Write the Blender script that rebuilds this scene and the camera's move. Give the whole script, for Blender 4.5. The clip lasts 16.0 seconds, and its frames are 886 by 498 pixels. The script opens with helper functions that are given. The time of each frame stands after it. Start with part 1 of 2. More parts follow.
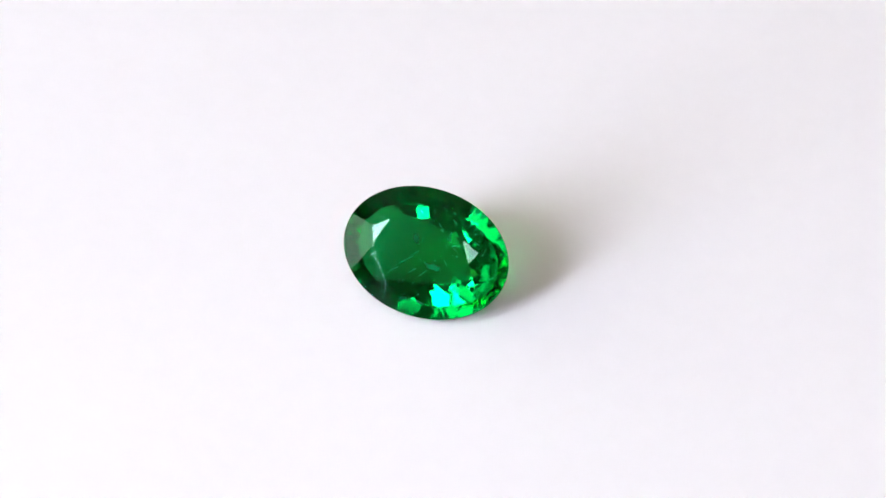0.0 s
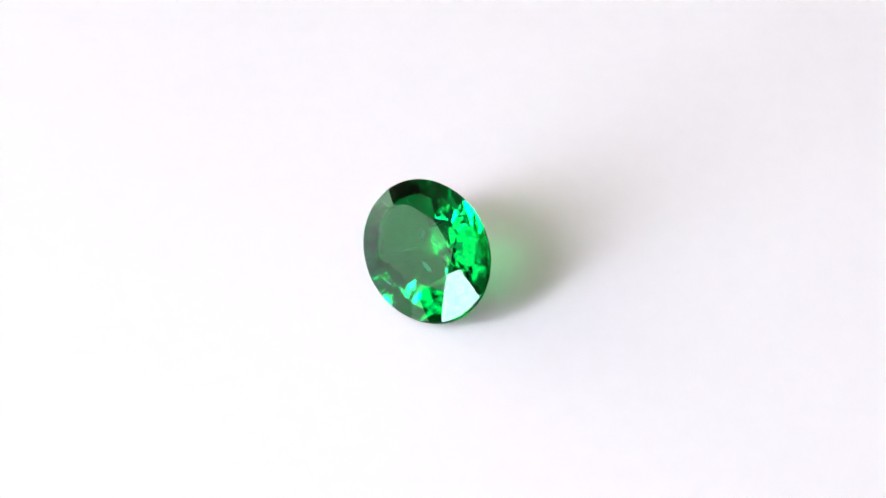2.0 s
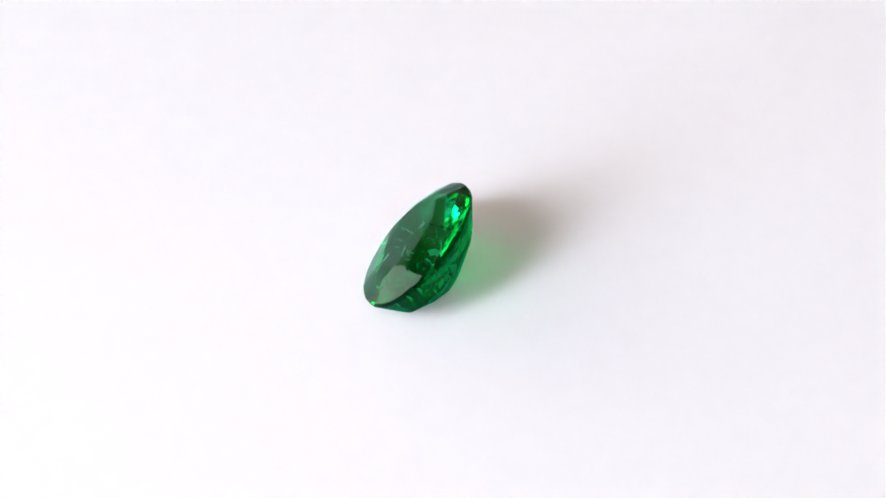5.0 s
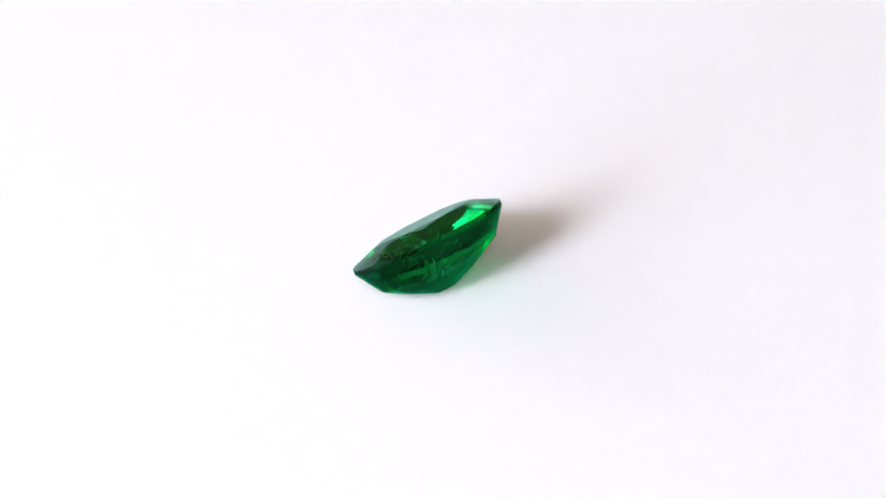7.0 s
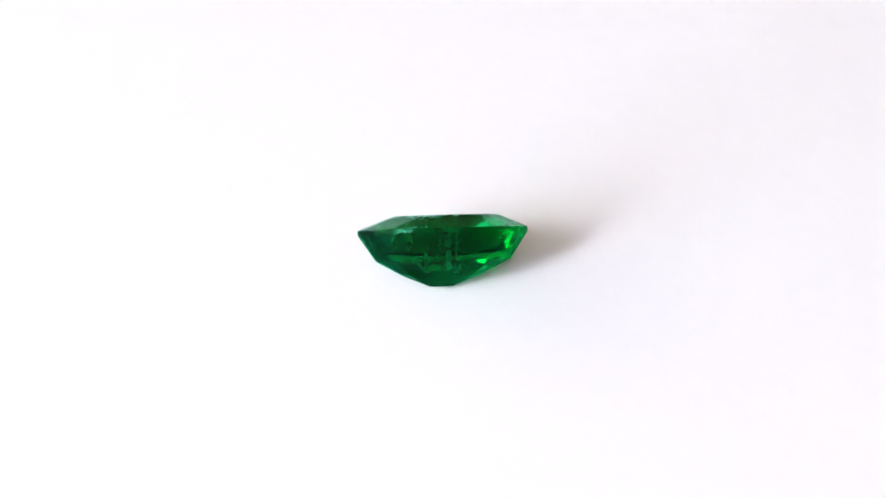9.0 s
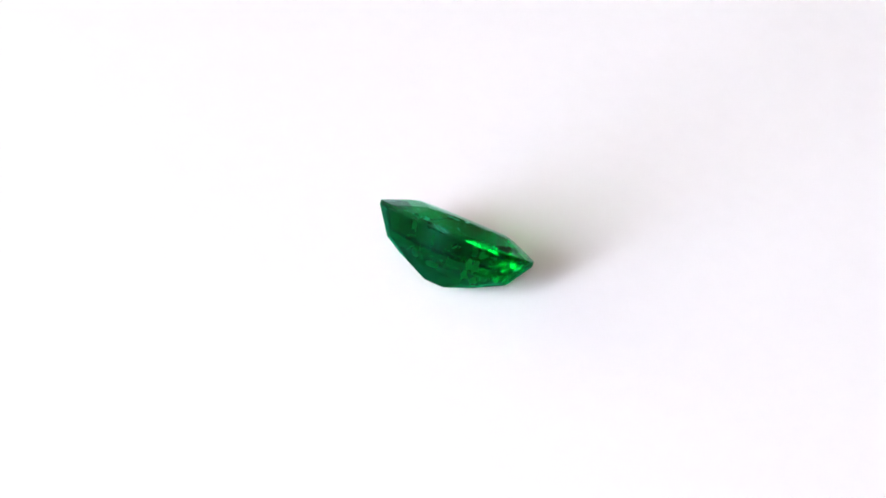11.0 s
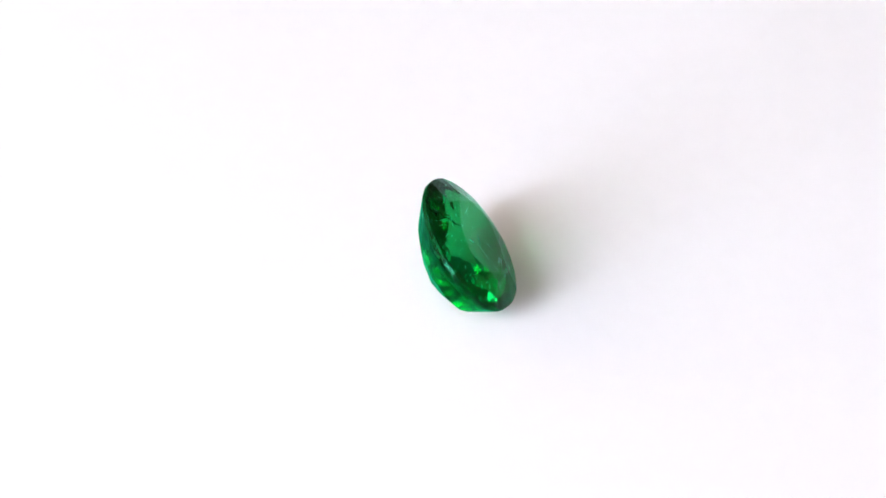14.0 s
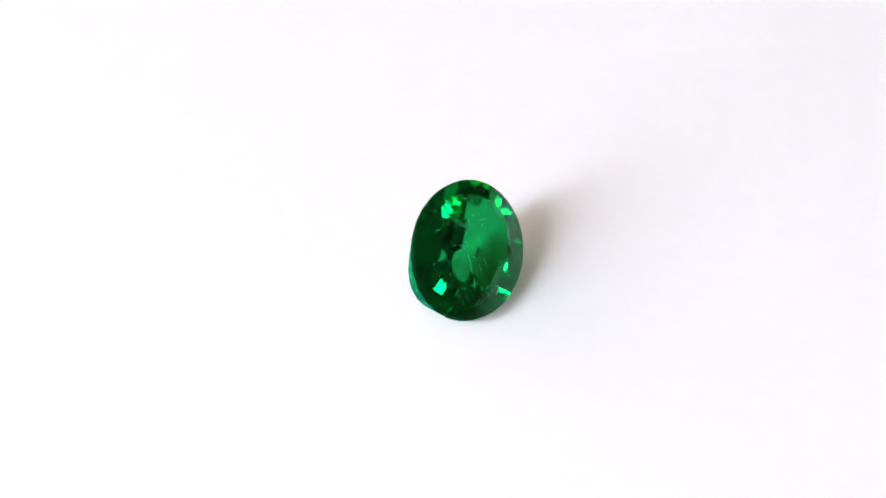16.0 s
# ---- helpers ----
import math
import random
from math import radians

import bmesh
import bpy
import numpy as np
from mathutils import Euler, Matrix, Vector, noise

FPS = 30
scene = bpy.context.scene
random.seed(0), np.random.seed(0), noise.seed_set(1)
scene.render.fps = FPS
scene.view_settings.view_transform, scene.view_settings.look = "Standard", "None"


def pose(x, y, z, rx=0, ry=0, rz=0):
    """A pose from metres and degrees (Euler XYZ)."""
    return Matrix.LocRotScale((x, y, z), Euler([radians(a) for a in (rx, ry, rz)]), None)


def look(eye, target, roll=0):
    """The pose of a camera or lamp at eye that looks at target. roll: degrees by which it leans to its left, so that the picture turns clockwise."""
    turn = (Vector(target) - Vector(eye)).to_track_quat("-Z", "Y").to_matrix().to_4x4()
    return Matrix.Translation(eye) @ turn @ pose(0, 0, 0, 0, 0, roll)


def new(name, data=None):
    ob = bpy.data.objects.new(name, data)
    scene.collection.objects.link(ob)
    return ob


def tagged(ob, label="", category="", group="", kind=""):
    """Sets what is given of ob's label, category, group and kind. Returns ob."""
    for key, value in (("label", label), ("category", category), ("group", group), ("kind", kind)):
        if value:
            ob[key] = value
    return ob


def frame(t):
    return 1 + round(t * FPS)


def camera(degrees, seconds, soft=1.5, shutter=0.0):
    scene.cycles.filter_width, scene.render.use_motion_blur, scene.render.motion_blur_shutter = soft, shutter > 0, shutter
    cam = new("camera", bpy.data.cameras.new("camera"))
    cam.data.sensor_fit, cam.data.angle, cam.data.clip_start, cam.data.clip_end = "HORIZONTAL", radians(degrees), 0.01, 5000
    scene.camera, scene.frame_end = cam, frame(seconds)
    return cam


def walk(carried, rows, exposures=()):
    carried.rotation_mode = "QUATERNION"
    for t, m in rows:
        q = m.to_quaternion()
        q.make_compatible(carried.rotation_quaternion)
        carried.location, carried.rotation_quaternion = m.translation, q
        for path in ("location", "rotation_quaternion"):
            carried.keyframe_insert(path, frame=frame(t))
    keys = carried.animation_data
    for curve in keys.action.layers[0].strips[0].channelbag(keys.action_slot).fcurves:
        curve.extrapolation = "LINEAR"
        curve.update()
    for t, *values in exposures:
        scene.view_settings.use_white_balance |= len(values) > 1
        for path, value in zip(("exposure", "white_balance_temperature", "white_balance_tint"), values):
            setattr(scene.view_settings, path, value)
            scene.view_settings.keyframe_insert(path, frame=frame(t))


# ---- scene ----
# ---- camera ----
U = 0.004                       # half the stone's length, 4 mm: the unit of its plan
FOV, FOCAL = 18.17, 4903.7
ELEV, RANGE, ROLL = 45.02, 33.33 * U, 3.59
EYE = Vector((0, -math.cos(radians(ELEV)), math.sin(radians(ELEV)))) * RANGE
cam = camera(FOV, 16.0, soft=1.6)


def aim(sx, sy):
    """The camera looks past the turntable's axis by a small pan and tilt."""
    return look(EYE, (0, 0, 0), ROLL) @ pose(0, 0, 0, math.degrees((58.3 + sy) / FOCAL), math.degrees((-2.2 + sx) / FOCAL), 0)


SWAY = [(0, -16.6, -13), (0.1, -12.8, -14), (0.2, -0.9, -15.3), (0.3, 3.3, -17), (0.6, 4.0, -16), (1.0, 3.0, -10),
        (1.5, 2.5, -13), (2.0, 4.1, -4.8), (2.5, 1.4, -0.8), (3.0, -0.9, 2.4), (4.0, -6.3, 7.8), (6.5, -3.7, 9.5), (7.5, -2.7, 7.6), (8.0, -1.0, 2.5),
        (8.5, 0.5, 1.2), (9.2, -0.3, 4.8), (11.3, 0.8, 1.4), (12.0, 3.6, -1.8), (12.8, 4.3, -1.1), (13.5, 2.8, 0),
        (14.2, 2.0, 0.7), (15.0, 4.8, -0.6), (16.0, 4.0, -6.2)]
EXPOSE = [(0, -0.12), (0.5, -0.10), (1.5, -0.08), (2.5, -0.04), (4.0, -0.11), (6.5, -0.05), (7.5, -0.03), (9.0, 0.0), (12.0, 0.0), (16.0, 0.0)]
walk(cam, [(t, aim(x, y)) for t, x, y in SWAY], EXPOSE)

# ---- light ----
KEY_AZIMUTH, KEY_RANGE, KEY_WIDE = 221.2, 0.42, 0.121
KEY_LOW, KEY_HIGH, KEY_GLOW = 0.02, 0.42, 36.0
CEILING_GLOW, WINDOW_GLOW, AMBER_GLOW = 15.0, 3.6, 9.0
world = bpy.data.worlds.new("room_air")
scene.world = world
world.use_nodes = True
world.node_tree.nodes["Background"].inputs[0].default_value = (0.5, 0.5, 0.56, 1)
world.node_tree.nodes["Background"].inputs[1].default_value = 0.02


# ---- materials ----
def material(name, colour, rough=0.5, metal=0.0, **more):
    m = bpy.data.materials.new(name)
    m.use_nodes = True
    p = m.node_tree.nodes["Principled BSDF"]
    p.inputs["Base Color"].default_value = (*colour, 1)
    p.inputs["Roughness"].default_value = rough
    p.inputs["Metallic"].default_value = metal
    for key, value in more.items():
        p.inputs[key.replace("_", " ")].default_value = value
    return m


def speckle(m, scale, low, high, bump=0.0, detail=6.0, coarse=None):
    """Two scales of noise on the base colour and a fine relief."""
    nt, p = m.node_tree, m.node_tree.nodes["Principled BSDF"]
    co = nt.nodes.new("ShaderNodeTexCoord")
    fine, wide, ramp, mix = (nt.nodes.new(k) for k in ("ShaderNodeTexNoise", "ShaderNodeTexNoise", "ShaderNodeValToRGB", "ShaderNodeMath"))
    fine.inputs["Scale"].default_value, fine.inputs["Detail"].default_value = scale, detail
    wide.inputs["Scale"].default_value = coarse or scale / 12
    for n in (fine, wide):
        nt.links.new(co.outputs["Object"], n.inputs["Vector"])
    mix.operation = "MULTIPLY_ADD"
    nt.links.new(fine.outputs["Fac"], mix.inputs[0])
    mix.inputs[1].default_value = 0.5
    half = nt.nodes.new("ShaderNodeMath")
    half.operation = "MULTIPLY"
    half.inputs[1].default_value = 0.5
    nt.links.new(wide.outputs["Fac"], half.inputs[0])
    nt.links.new(half.outputs[0], mix.inputs[2])
    ramp.color_ramp.elements[0].position, ramp.color_ramp.elements[1].position = 0.3, 0.7
    ramp.color_ramp.elements[0].color, ramp.color_ramp.elements[1].color = (*low, 1), (*high, 1)
    nt.links.new(mix.outputs[0], ramp.inputs[0])
    nt.links.new(ramp.outputs[0], p.inputs["Base Color"])
    if bump:
        b = nt.nodes.new("ShaderNodeBump")
        b.inputs["Strength"].default_value, b.inputs["Distance"].default_value = bump, 0.0002
        nt.links.new(fine.outputs["Fac"], b.inputs["Height"])
        nt.links.new(b.outputs[0], p.inputs["Normal"])
    return m


def glow(name, colour, strength):
    m = material(name, (0.8, 0.8, 0.8))
    p = m.node_tree.nodes["Principled BSDF"]
    p.inputs["Emission Color"].default_value = (*colour, 1)
    p.inputs["Emission Strength"].default_value = strength
    return m


def gem_material(name, through_colour, gloss_colour, rough, haze=0.0, steep=1.06, wave=0.04):
    """Polished beryl: tinted refraction, with gloss by Fresnel; the inner reflections take the tint at each bounce."""
    m = bpy.data.materials.new(name)
    m.use_nodes = True
    nt = m.node_tree
    nt.nodes.remove(nt.nodes["Principled BSDF"])
    bend, shine, mix, fresnel, power = (nt.nodes.new("ShaderNode" + k) for k in ("BsdfRefraction", "BsdfGlossy", "MixShader", "Fresnel", "Math"))
    bend.inputs["IOR"].default_value = fresnel.inputs["IOR"].default_value = 1.58
    bend.inputs["Color"].default_value, shine.inputs["Color"].default_value = (*through_colour, 1), (*gloss_colour, 1)
    bend.inputs["Roughness"].default_value = shine.inputs["Roughness"].default_value = rough
    power.operation = "POWER"
    power.inputs[1].default_value = steep
    nt.links.new(fresnel.outputs[0], power.inputs[0])
    nt.links.new(power.outputs[0], mix.inputs[0])
    nt.links.new(bend.outputs[0], mix.inputs[1])
    nt.links.new(shine.outputs[0], mix.inputs[2])
    grain, relief, place = (nt.nodes.new("ShaderNode" + k) for k in ("TexNoise", "Bump", "TexCoord"))
    grain.inputs["Scale"].default_value, grain.inputs["Detail"].default_value = 1800, 5
    relief.inputs["Strength"].default_value, relief.inputs["Distance"].default_value = wave, 0.00005
    nt.links.new(place.outputs["Object"], grain.inputs["Vector"])
    nt.links.new(grain.outputs["Fac"], relief.inputs["Height"])
    if haze:                                                    # patches of poor polish
        patch, spread = (nt.nodes.new("ShaderNode" + k) for k in ("TexNoise", "MapRange"))
        patch.inputs["Scale"].default_value, patch.inputs["Detail"].default_value = 1100, 3
        for socket, value in zip(("From Min", "From Max", "To Min", "To Max"), (0.47, 0.66, 0.0, haze)):
            spread.inputs[socket].default_value = value
        nt.links.new(place.outputs["Object"], patch.inputs["Vector"])
        nt.links.new(patch.outputs["Fac"], spread.inputs["Value"])
        for node in (bend, shine):
            nt.links.new(spread.outputs[0], node.inputs["Roughness"])
    for node in (bend, shine):
        nt.links.new(relief.outputs[0], node.inputs["Normal"])
    nt.links.new(mix.outputs[0], nt.nodes["Material Output"].inputs["Surface"])
    return m


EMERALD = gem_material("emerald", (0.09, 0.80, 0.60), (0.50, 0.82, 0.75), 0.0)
# darker copy of the emerald for downward facets: their shade put into the tint
PAVILION_SHADED = gem_material("emerald_pavilion_shaded", (0.06, 0.41, 0.135), (0.025, 0.70, 0.37), 0.0, 0.10, 1.36, 0.18)
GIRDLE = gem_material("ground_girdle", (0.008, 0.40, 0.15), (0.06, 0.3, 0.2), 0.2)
FLAW = material("inclusion", (0.40, 0.85, 0.58), 0.35, IOR=1.45, Transmission_Weight=0.45)
PIT = material("pit", (0.01, 0.03, 0.015), 0.6)
VEIL = material("inclusion_veil", (0.7, 0.95, 0.85), 0.45, IOR=1.35, Transmission_Weight=0.75)
ACRYLIC = speckle(material("white_acrylic", (0.8, 0.8, 0.82), 0.05, IOR=1.49), 900, (0.80, 0.79, 0.815), (0.825, 0.815, 0.84), 0.02, coarse=40)
PAINT = speckle(material("wall_paint", (0.5, 0.45, 0.4), 0.8), 60, (0.20, 0.165, 0.12), (0.25, 0.21, 0.16), 0.2, coarse=2)
CEILING = speckle(material("ceiling_paint", (0.8, 0.8, 0.8), 0.9), 60, (0.34, 0.32, 0.29), (0.40, 0.38, 0.35), 0.2, coarse=2)
WOOD = speckle(material("floor_wood", (0.3, 0.18, 0.1), 0.5), 40, (0.22, 0.12, 0.06), (0.34, 0.2, 0.11), 0.2, coarse=3)
BLACK = speckle(material("black_plastic", (0.03, 0.03, 0.03), 0.45), 400, (0.02, 0.02, 0.02), (0.04, 0.04, 0.04), 0.1, coarse=20)
KEY = glow("lamp_diffuser", (0.935, 0.965, 1.10), KEY_GLOW)
SKY = glow("window_sky", (1.13, 1.0, 0.85), WINDOW_GLOW)
AMBER = glow("amber_shade", (1.0, 0.52, 0.06), AMBER_GLOW)
CEIL = glow("ceiling_diffuser", (1.0, 0.96, 0.98), CEILING_GLOW)


# ---- mesh helpers ----
def mesh_of(name, bm, *mats):
    me = bpy.data.meshes.new(name)
    bm.to_mesh(me)
    bm.free()
    for m in mats:
        me.materials.append(m)
    return me


def part(name, bm, mat, parent=None, label=""):
    ob = new(name, mesh_of(name, bm, mat))
    ob.parent = parent
    return tagged(ob, label)


def box(x0, y0, z0, x1, y1, z1, bevel=0.0):
    bm = bmesh.new()
    bmesh.ops.create_cube(bm, size=1, matrix=Matrix.Translation(((x0 + x1) / 2, (y0 + y1) / 2, (z0 + z1) / 2)) @ Matrix.Diagonal((x1 - x0, y1 - y0, z1 - z0, 1)))
    if bevel:
        bmesh.ops.bevel(bm, geom=bm.edges[:], offset=bevel, segments=2, affect="EDGES")
    return bm


def disc(radius, z0, z1, n=96, bevel=0.0):
    bm = bmesh.new()
    bmesh.ops.create_cone(bm, cap_ends=True, segments=n, radius1=radius, radius2=radius, depth=z1 - z0, matrix=Matrix.Translation((0, 0, (z0 + z1) / 2)))
    if bevel:
        rim = [e for e in bm.edges if len(e.link_faces) == 2 and any(len(f.verts) > 4 for f in e.link_faces)]
        bmesh.ops.bevel(bm, geom=rim, offset=bevel, segments=3, affect="EDGES")
    return bm


# ---- the room round the table ----
def wall_with_window(h):
    """One wall with an opening from y -1.4 to 2.5 and from z -0.25 to 1.8."""
    bm = bmesh.new()
    for x in (-h - 0.1, -h):
        ys, zs = (-h, -1.4, 2.5, h), (-0.75, -0.25, 1.8, 1.95)
        grid = [[bm.verts.new((x, y, z)) for z in zs] for y in ys]
        for i in range(3):
            for k in range(3):
                if (i, k) != (1, 1):
                    bm.faces.new((grid[i][k], grid[i + 1][k], grid[i + 1][k + 1], grid[i][k + 1]))
    edges = [e for e in bm.edges if len(e.link_faces) == 1]
    bmesh.ops.bridge_loops(bm, edges=[e for e in edges if all(-1.41 < v.co.y < 2.51 and -0.26 < v.co.z < 1.81 for v in e.verts)])
    bmesh.ops.bridge_loops(bm, edges=[e for e in edges if e.is_valid and any(abs(abs(v.co.y) - h) < 1e-4 or v.co.z < -0.7 or v.co.z > 1.9 for v in e.verts)])
    bmesh.ops.recalc_face_normals(bm, faces=bm.faces[:])
    return bm


def build_room():
    h = 2.6
    part_of = (("floor", box(-h, -h, -0.80, h, h, -0.75), WOOD, "brown wooden floor under the work table"),
               ("ceiling", box(-h, -h, 1.95, h, h, 2.0), CEILING, "plain grey painted ceiling of the room"),
               ("wall_north", box(-h, h, -0.75, h, h + 0.1, 1.95), PAINT, "plain brown painted wall of the room"),
               ("wall_south", box(-h, -h - 0.1, -0.75, h, -h, 1.95), PAINT, "plain brown painted wall of the room"),
               ("wall_east", box(h, -h, -0.75, h + 0.1, h, 1.95), PAINT, "plain brown painted wall of the room"),
               ("wall_west", wall_with_window(h), PAINT, "plain brown painted wall with a bright window"),
               ("backdrop", box(-h - 0.5, -2.2, -0.6, -h - 0.45, 3.4, 2.5), SKY, "plain bright overcast sky outside the window"))
    for name, bm, mat, label in part_of:
        tagged(part(name, bm, mat), label, name.split("_")[0], kind="structure")
    window = tagged(new("window_1"), "bright window with a grey painted frame", "window", kind="structure")
    for y0, z0, y1, z1 in ((-1.4, -0.25, 2.5, -0.2), (-1.4, 1.75, 2.5, 1.8), (-1.4, -0.2, -1.35, 1.75), (2.45, -0.2, 2.5, 1.75)):
        part("window_frame", box(-h - 0.08, y0, z0, -h - 0.03, y1, z1, 0.004), CEILING, window)
    light = tagged(new("ceiling_light"), "flat white ceiling light panel, switched on", "ceiling light")
    light.location = (0.16, -1.22, 1.95)
    part("frame", box(-0.26, -0.26, -0.03, 0.26, 0.26, 0, 0.004), CEILING, light)
    part("diffuser", box(-0.25, -0.25, -0.034, 0.25, 0.25, -0.031), CEIL, light, "glowing white diffuser")


def build_lamp():
    """The key light: a tall upright diffuser in a black housing that stands on the table."""
    a = radians(KEY_AZIMUTH)
    lamp = tagged(new("studio_lamp"), "tall upright studio lamp with a glowing white diffuser", "lamp")
    lamp.matrix_basis = pose(math.cos(a) * KEY_RANGE, math.sin(a) * KEY_RANGE, -0.03, 0, 0, KEY_AZIMUTH - 180)
    s = KEY_WIDE / 2
    part("diffuser", box(0, -s, KEY_LOW + 0.03, 0.004, s, KEY_HIGH + 0.03), KEY, lamp, "glowing white diffuser")
    part("housing", box(-0.05, -s - 0.008, KEY_LOW + 0.022, -0.001, s + 0.008, KEY_HIGH + 0.038, 0.005), BLACK, lamp, "black plastic housing")
    part("post", box(-0.035, -0.012, 0.008, -0.015, 0.012, KEY_LOW + 0.03, 0.002), BLACK, lamp)
    part("foot", box(-0.09, -0.07, 0, 0.04, 0.07, 0.01, 0.003), BLACK, lamp)


def build_amber_lamp():
    """A small warm lamp on the table's far side, which glints in the crown facets: a tapered shade over a turned foot."""
    lamp = tagged(new("table_lamp"), "small lit table lamp with an amber shade", "lamp")
    lamp.location = (-0.2712, 0.3666, -0.03)

    def turned(profile):
        bm = bmesh.new()
        rings = [[bm.verts.new((r * math.cos(math.tau * i / 40), r * math.sin(math.tau * i / 40), z)) for i in range(40)] for r, z in profile]
        for a, b in zip(rings, rings[1:]):
            for i in range(40):
                bm.faces.new((a[i], a[(i + 1) % 40], b[(i + 1) % 40], b[i]))
        bm.faces.new(rings[0][::-1])
        bm.faces.new(rings[-1])
        return bm

    part("foot", turned(((0.035, 0), (0.037, 0.004), (0.034, 0.009), (0.009, 0.014), (0.0025, 0.02), (0.0025, 0.105))), BLACK, lamp, "black plastic foot")
    part("shade", turned(((0.005, 0.105), (0.009, 0.11), (0.011, 0.14), (0.009, 0.175), (0.004, 0.182))), AMBER, lamp, "glowing amber shade")


def build_table():
    """The work table under the turntable, on four square legs."""
    table = tagged(new("work_table"), "white work table with four square legs", "table")
    table.location = (0, 0, -0.75)
    part("tabletop", box(-0.6, -0.45, 0.695, 0.6, 0.45, 0.72, 0.004), ACRYLIC, table)
    for x in (-0.55, 0.55):
        for y in (-0.4, 0.4):
            part("leg", box(x - 0.02, y - 0.02, 0, x + 0.02, y + 0.02, 0.695, 0.002), ACRYLIC, table)
    return table


def build_turntable():
    """A white disc that turns on a black foot."""
    table = tagged(new("turntable"), "round glossy white turntable carrying the green gemstone", "turntable")
    part("platter", disc(0.11, -0.006, 0, 160, 0.0008), ACRYLIC, table, "glossy white platter")
    part("foot", disc(0.07, -0.03, -0.006, 96, 0.002), BLACK, table, "black plastic foot")
    return table


# ---- the stone ----
HALF_W, GIRD, CROWN, DEEP, KEEL = 0.751, 0.05, 0.160, 0.629, 0.13
# the table's eight uneven corners: azimuth and reach on the round plan
TABLE = ((5, 0.562), (43, 0.55), (103, 0.487), (147, 0.595), (189, 0.605), (219, 0.594), (278, 0.487), (326, 0.547))
RIM_RISE = 0.032
TILT, LEAN = math.degrees(0.7814), math.degrees(0.0486)
TURN0, TURN_RATE = -21.57, -17.212
REST = Matrix.Rotation(radians(TILT), 4, "X") @ Matrix.Rotation(radians(LEAN), 4, "Y")


def slant(theta, low, high):
    """The plane that leans on two level ovals (half axes a, b and height z, moved by cx, cy) at the azimuth theta."""
    n = Vector((math.cos(theta), math.sin(theta)))
    reach = [math.hypot(a * n.x, b * n.y) + cx * n.x + cy * n.y for a, b, z, cx, cy in (low, high)]
    run, rise = reach[0] - reach[1], high[2] - low[2]
    no = Vector((n.x * abs(rise), n.y * abs(rise), run if rise > 0 else -run)).normalized()
    return no, Vector((n.x * reach[0], n.y * reach[0], low[2]))


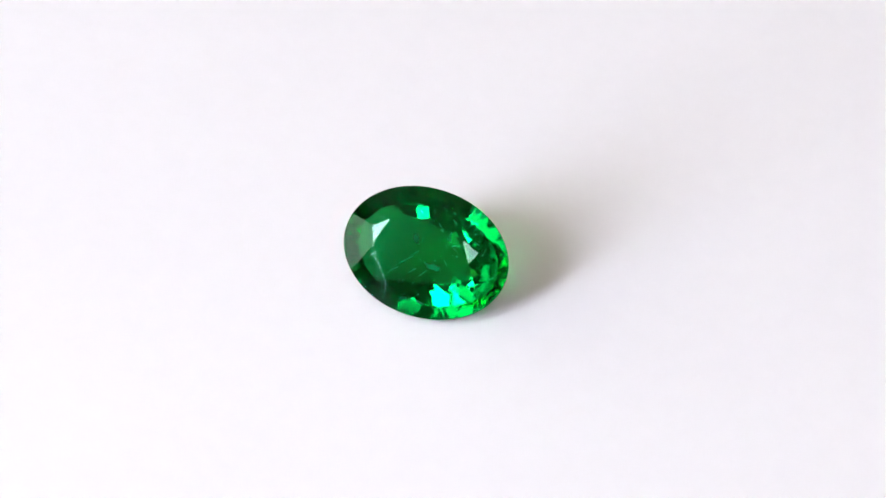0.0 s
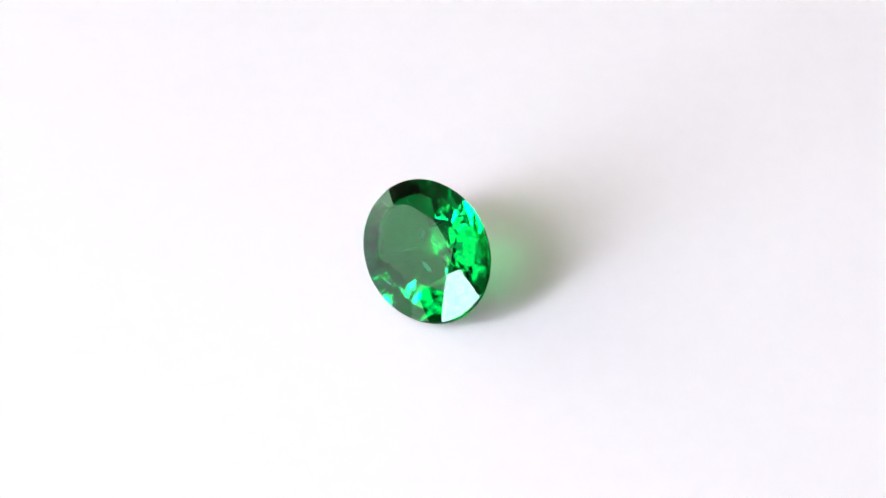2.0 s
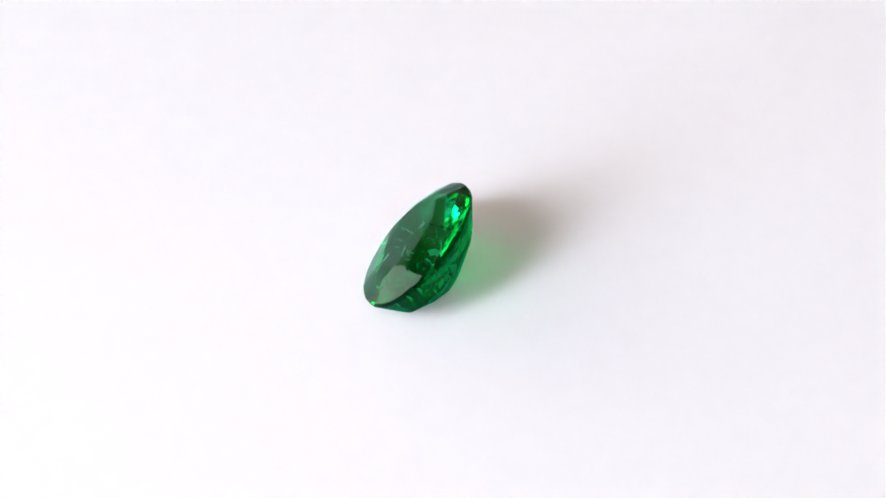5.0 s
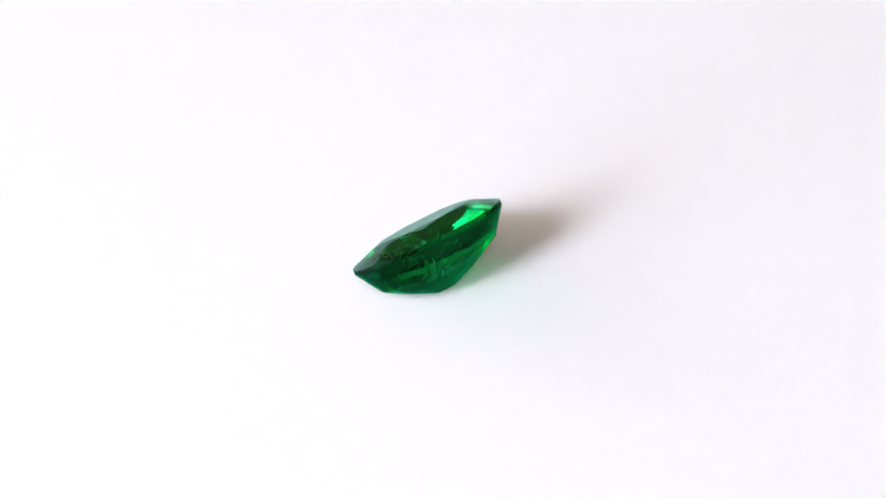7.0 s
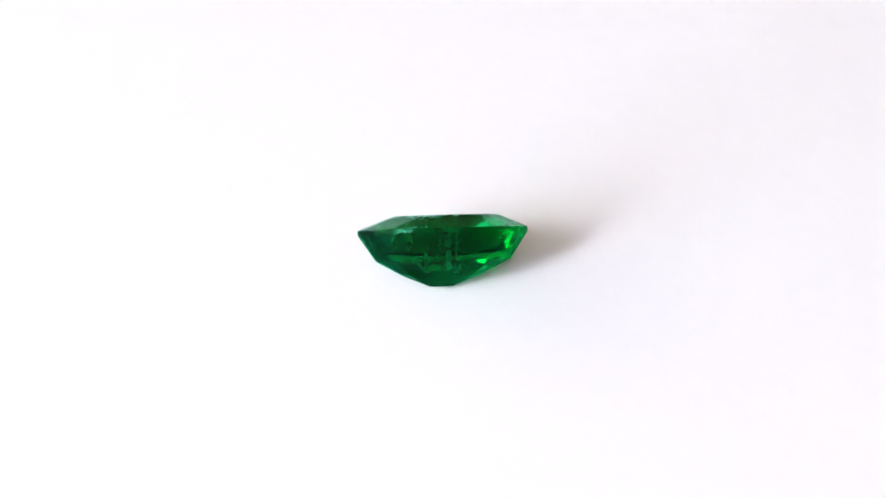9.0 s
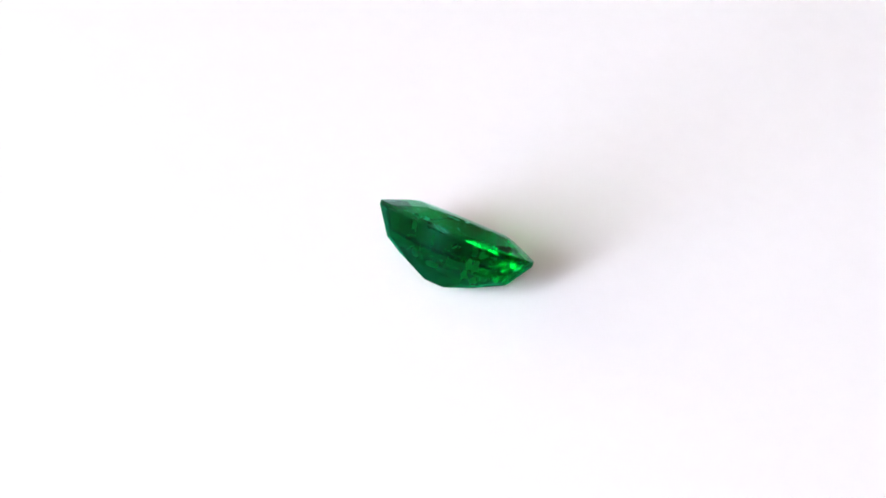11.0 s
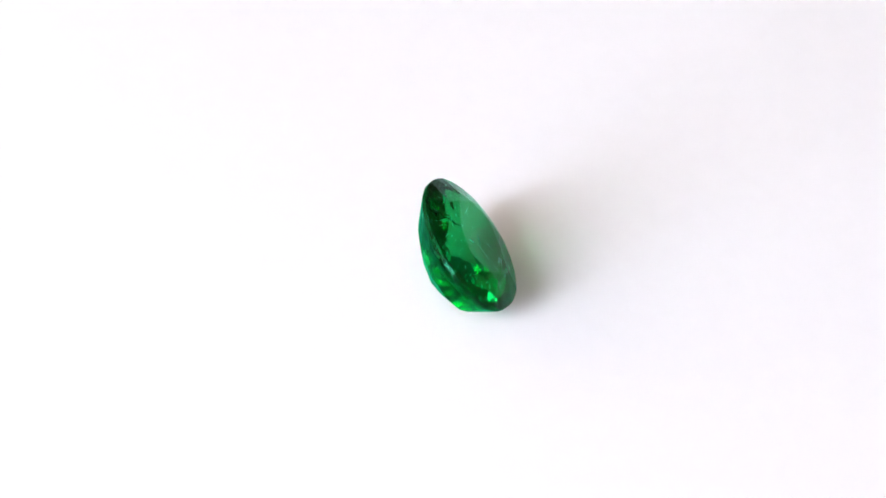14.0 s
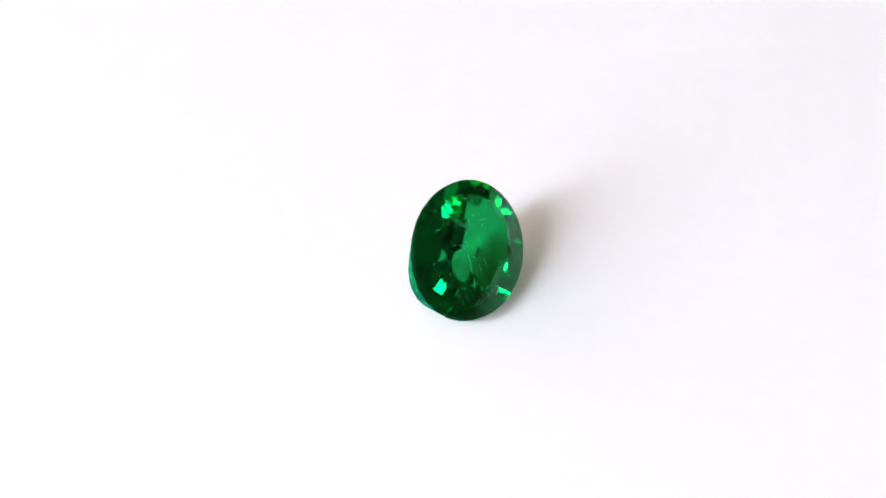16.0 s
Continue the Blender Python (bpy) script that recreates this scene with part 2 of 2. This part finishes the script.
def build_stone():
    g = GIRD / 2
    rim_up, rim_down = (1, HALF_W, g, 0, 0), (1, HALF_W, -g, 0, 0)
    middle = (0.7935, HALF_W * 0.676, -g - DEEP * 0.5, 0.0, -0.02)
    keel = (KEEL, 0.012, -g - DEEP, 0.033, -0.026)
    planes = [(Vector((0, 0, 1)), Vector((0, 0, g + CROWN))), (Vector((0, 0, -1)), Vector((0, 0, -g - DEEP)))]
    oval = lambda phi: math.atan2(math.sin(phi) / HALF_W, math.cos(phi))
    for i in range(64):                                         # girdle
        th = oval(math.tau * (i + 0.5) / 64)
        n = Vector((math.cos(th), math.sin(th), 0))
        planes.append((n, n * math.hypot(n.x, HALF_W * n.y)))
    top = g + CROWN                                             # crown, laid out on a round plan and drawn out to the oval
    ring = [radians(a) for a, _ in TABLE]
    corner = [Vector((r * math.cos(p), r * math.sin(p), top)) for p, (_, r) in zip(ring, TABLE)]

    def rim(p):
        """The girdle's upper edge: thicker along one flank."""
        return g + RIM_RISE * max(0.0, -math.sin(p))

    def level(p, at):
        """The height over the point at of the main facet at the azimuth p."""
        k = corner[ring.index(p)]
        reach = k.x * math.cos(p) + k.y * math.sin(p)
        return rim(p) + (top - rim(p)) * (1 - at.x * math.cos(p) - at.y * math.sin(p)) / (1 - reach)

    def lay(no, co):
        no = Vector((no.x, no.y / HALF_W, no.z)).normalized()
        planes.append((no, Vector((co.x, co.y * HALF_W, co.z))))

    for i, p in enumerate(ring):
        q = ring[(i + 1) % 8]
        out = Vector((math.cos(p), math.sin(p), 0))
        k, k2 = corner[i], corner[(i + 1) % 8]
        lay(Vector((out.x * (top - rim(p)), out.y * (top - rim(p)), 1 - k.dot(out))).normalized(), out + Vector((0, 0, rim(p))))
        step = (q - p) % math.tau
        m = p + step / 2
        tip = Vector((0.685 * math.cos(m), 0.685 * math.sin(m), 0))
        tip.z = (level(p, tip) + level(q, tip)) / 2
        lay((k2 - k).cross(tip - k).normalized() * (1 if (k2 - k).cross(tip - k).z > 0 else -1), tip)
        for h in (p + step / 4, p + step * 3 / 4):
            out = Vector((math.cos(h), math.sin(h), 0))
            lay(Vector((out.x * (tip.z - rim(h)), out.y * (tip.z - rim(h)), 1 - tip.dot(out))).normalized(), out + Vector((0, 0, rim(h))))
    for i in range(26):                                         # pavilion, two rows and the keel facets
        planes.append(slant(oval(math.tau * (i + 0.5) / 26), rim_down, middle))
    low = tuple(a * 0.5 + b * 0.5 for a, b in zip(middle, keel))
    low = (low[0] * 1.09, low[1] * 1.12, *low[2:])
    for i in range(13):
        planes.append(slant(oval(math.tau * i / 13 + 0.09), middle, low))
    for i in range(8):
        planes.append(slant(oval(math.tau * (i + 0.5) / 8), low, keel))
    bm = bmesh.new()
    bmesh.ops.create_cube(bm, size=4)

    def cut(no, co):
        made = bmesh.ops.bisect_plane(bm, geom=bm.verts[:] + bm.edges[:] + bm.faces[:], dist=1e-6, plane_co=co, plane_no=no, clear_outer=True)
        edges = [e for e in made["geom_cut"] if isinstance(e, bmesh.types.BMEdge)]
        if len(edges) > 2:
            bmesh.ops.contextual_create(bm, geom=edges)

    for no, co in planes:
        cut(no, co)
    down = REST.to_3x3().inverted() @ Vector((0, 0, -1))        # the facet on which it lies
    far = max(v.co.dot(down) for v in bm.verts)
    cut(down, down * (far - 0.004))
    bmesh.ops.remove_doubles(bm, verts=bm.verts[:], dist=2e-3)
    bmesh.ops.dissolve_limit(bm, angle_limit=radians(0.5), verts=bm.verts[:], edges=bm.edges[:])
    bmesh.ops.bevel(bm, geom=bm.edges[:], offset=0.004, segments=1, affect="EDGES", clamp_overlap=True)
    bmesh.ops.recalc_face_normals(bm, faces=bm.faces[:])
    # upright facets are girdle; those facing down take the tint with painted shade
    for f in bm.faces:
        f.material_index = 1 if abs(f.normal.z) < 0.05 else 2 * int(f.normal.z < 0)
    bmesh.ops.scale(bm, vec=(U * 1.015, U * 1.015, U * 1.015), verts=bm.verts[:])
    stone = new("gemstone", mesh_of("gemstone", bm, EMERALD, GIRDLE, PAVILION_SHADED))
    return tagged(stone, "faceted oval green emerald lying tilted on the white platter", "gemstone")


def build_inclusions(stone):
    """The stone's garden of flaws: specks, flat veils and wisps inside it."""
    rng = random.Random(7)

    def inside(p, room=0.1):
        up = (p[2] - GIRD / 2) / CROWN
        if up > 0:
            s = 1 - 0.45 * up
        else:
            d = min(1, -p[2] / DEEP)
            s = 1 - 0.5 * d - 0.42 * d * d
        return math.hypot(p[0], p[1] / HALF_W) < s - room and up < 0.4 and p[2] > -DEEP * 0.85

    def spot(room=0.1, zone=None):
        while True:
            p = (rng.uniform(-0.95, 0.95), rng.uniform(-0.7, 0.7), rng.uniform(-DEEP, CROWN)) if zone is None else [c + rng.gauss(0, 1) * w for c, w in zip(*zone)]
            if inside(p, room):
                return Vector(p)

    def lump(rough, size, stretch, n):
        bm = bmesh.new()
        bmesh.ops.create_icosphere(bm, subdivisions=n, radius=1)
        for v in bm.verts:
            v.co *= 1 + rough * noise.noise(v.co * 1.7 + Vector((size * 900, 3, 1)))
        bmesh.ops.scale(bm, vec=[size * k * U for k in stretch], verts=bm.verts[:])
        return bm

    def put(bm, mat, place, turn=None):
        ob = part("inclusion", bm, mat, stone)
        ob.matrix_basis = Matrix.Translation(place * U) @ Euler(turn or [rng.uniform(0, 6.3) for _ in range(3)]).to_matrix().to_4x4()

    for _ in range(80):                                         # specks
        put(lump(0.5, rng.uniform(0.003, 0.008), (1, 0.8, 0.6), 1), FLAW, spot())
    for _ in range(18):                                         # wisps
        put(lump(0.6, rng.uniform(0.02, 0.06), (1, 0.10, 0.05), 1), FLAW, spot(0.16))
    cloud = ((0.36, 0.20, -0.12), (0.22, 0.17, 0.09))
    for _ in range(24):                                         # a cloud of small flakes towards one end
        put(lump(0.7, rng.uniform(0.006, 0.022), (1, 0.4, 0.1), 1), FLAW, spot(0.14, cloud))
    put(lump(0.5, 0.05, (1, 0.28, 0.12), 1), PIT, Vector((0.007, 0.525, -0.215)), (0.9, 0.2, 1.2))
    fissure = bmesh.new()                                       # a fine fissure under the crown, from the table's edge to the girdle
    rows = []
    for i in range(15):
        k = i / 14
        mid = Vector((-0.05 + 0.15 * k + rng.uniform(-0.012, 0.012), 0.31 + 0.33 * k, 0.02 + 0.10 * (1 - k)))
        deep = 0.015 + 0.03 * math.sin(9 * k) ** 2
        rows.append([fissure.verts.new((mid + Vector(o)) * U) for o in ((-0.002, 0, 0), (0.002, 0, 0), (0.004, 0, -deep), (0.001, 0, -deep))])
    for a, b in zip(rows, rows[1:]):
        for i in range(4):
            fissure.faces.new((a[i], a[(i + 1) % 4], b[(i + 1) % 4], b[i]))
    fissure.faces.new(rows[0][::-1])
    fissure.faces.new(rows[-1])
    part("inclusion", fissure, PIT, stone, "dark wavy fissure")
    for x, y in ((-0.12, -0.05), (-0.22, -0.18), (-0.30, -0.30), (0.05, -0.24), (-0.08, -0.25), (-0.16, -0.12)):
        put(lump(0.5, 0.075, (1, 0.06, 0.03), 1), FLAW, Vector((x, y, -0.06)), (0.2, 0.3, 0.95 + x))
    for _ in range(6):                                         # veils
        put(lump(0.8, rng.uniform(0.04, 0.09), (1, 0.6, 0.02), 2), VEIL, spot(0.22))


def stone_pose(stone):
    low = min((REST @ v.co).z for v in stone.data.vertices)
    return Matrix.Translation((0.0115 * U, -0.2804 * U, -low)) @ REST


build_room()
build_lamp()
build_amber_lamp()
build_table()
turntable = build_turntable()
stone = build_stone()
build_inclusions(stone)
SEAT = stone_pose(stone)


def motions():
    steps = [0.5 * i for i in range(33)]
    turn = [Matrix.Rotation(radians(TURN0 + TURN_RATE * t), 4, "Z") for t in steps]
    walk(turntable, list(zip(steps, turn)))
    walk(stone, [(t, m @ SEAT) for t, m in zip(steps, turn)])


motions()
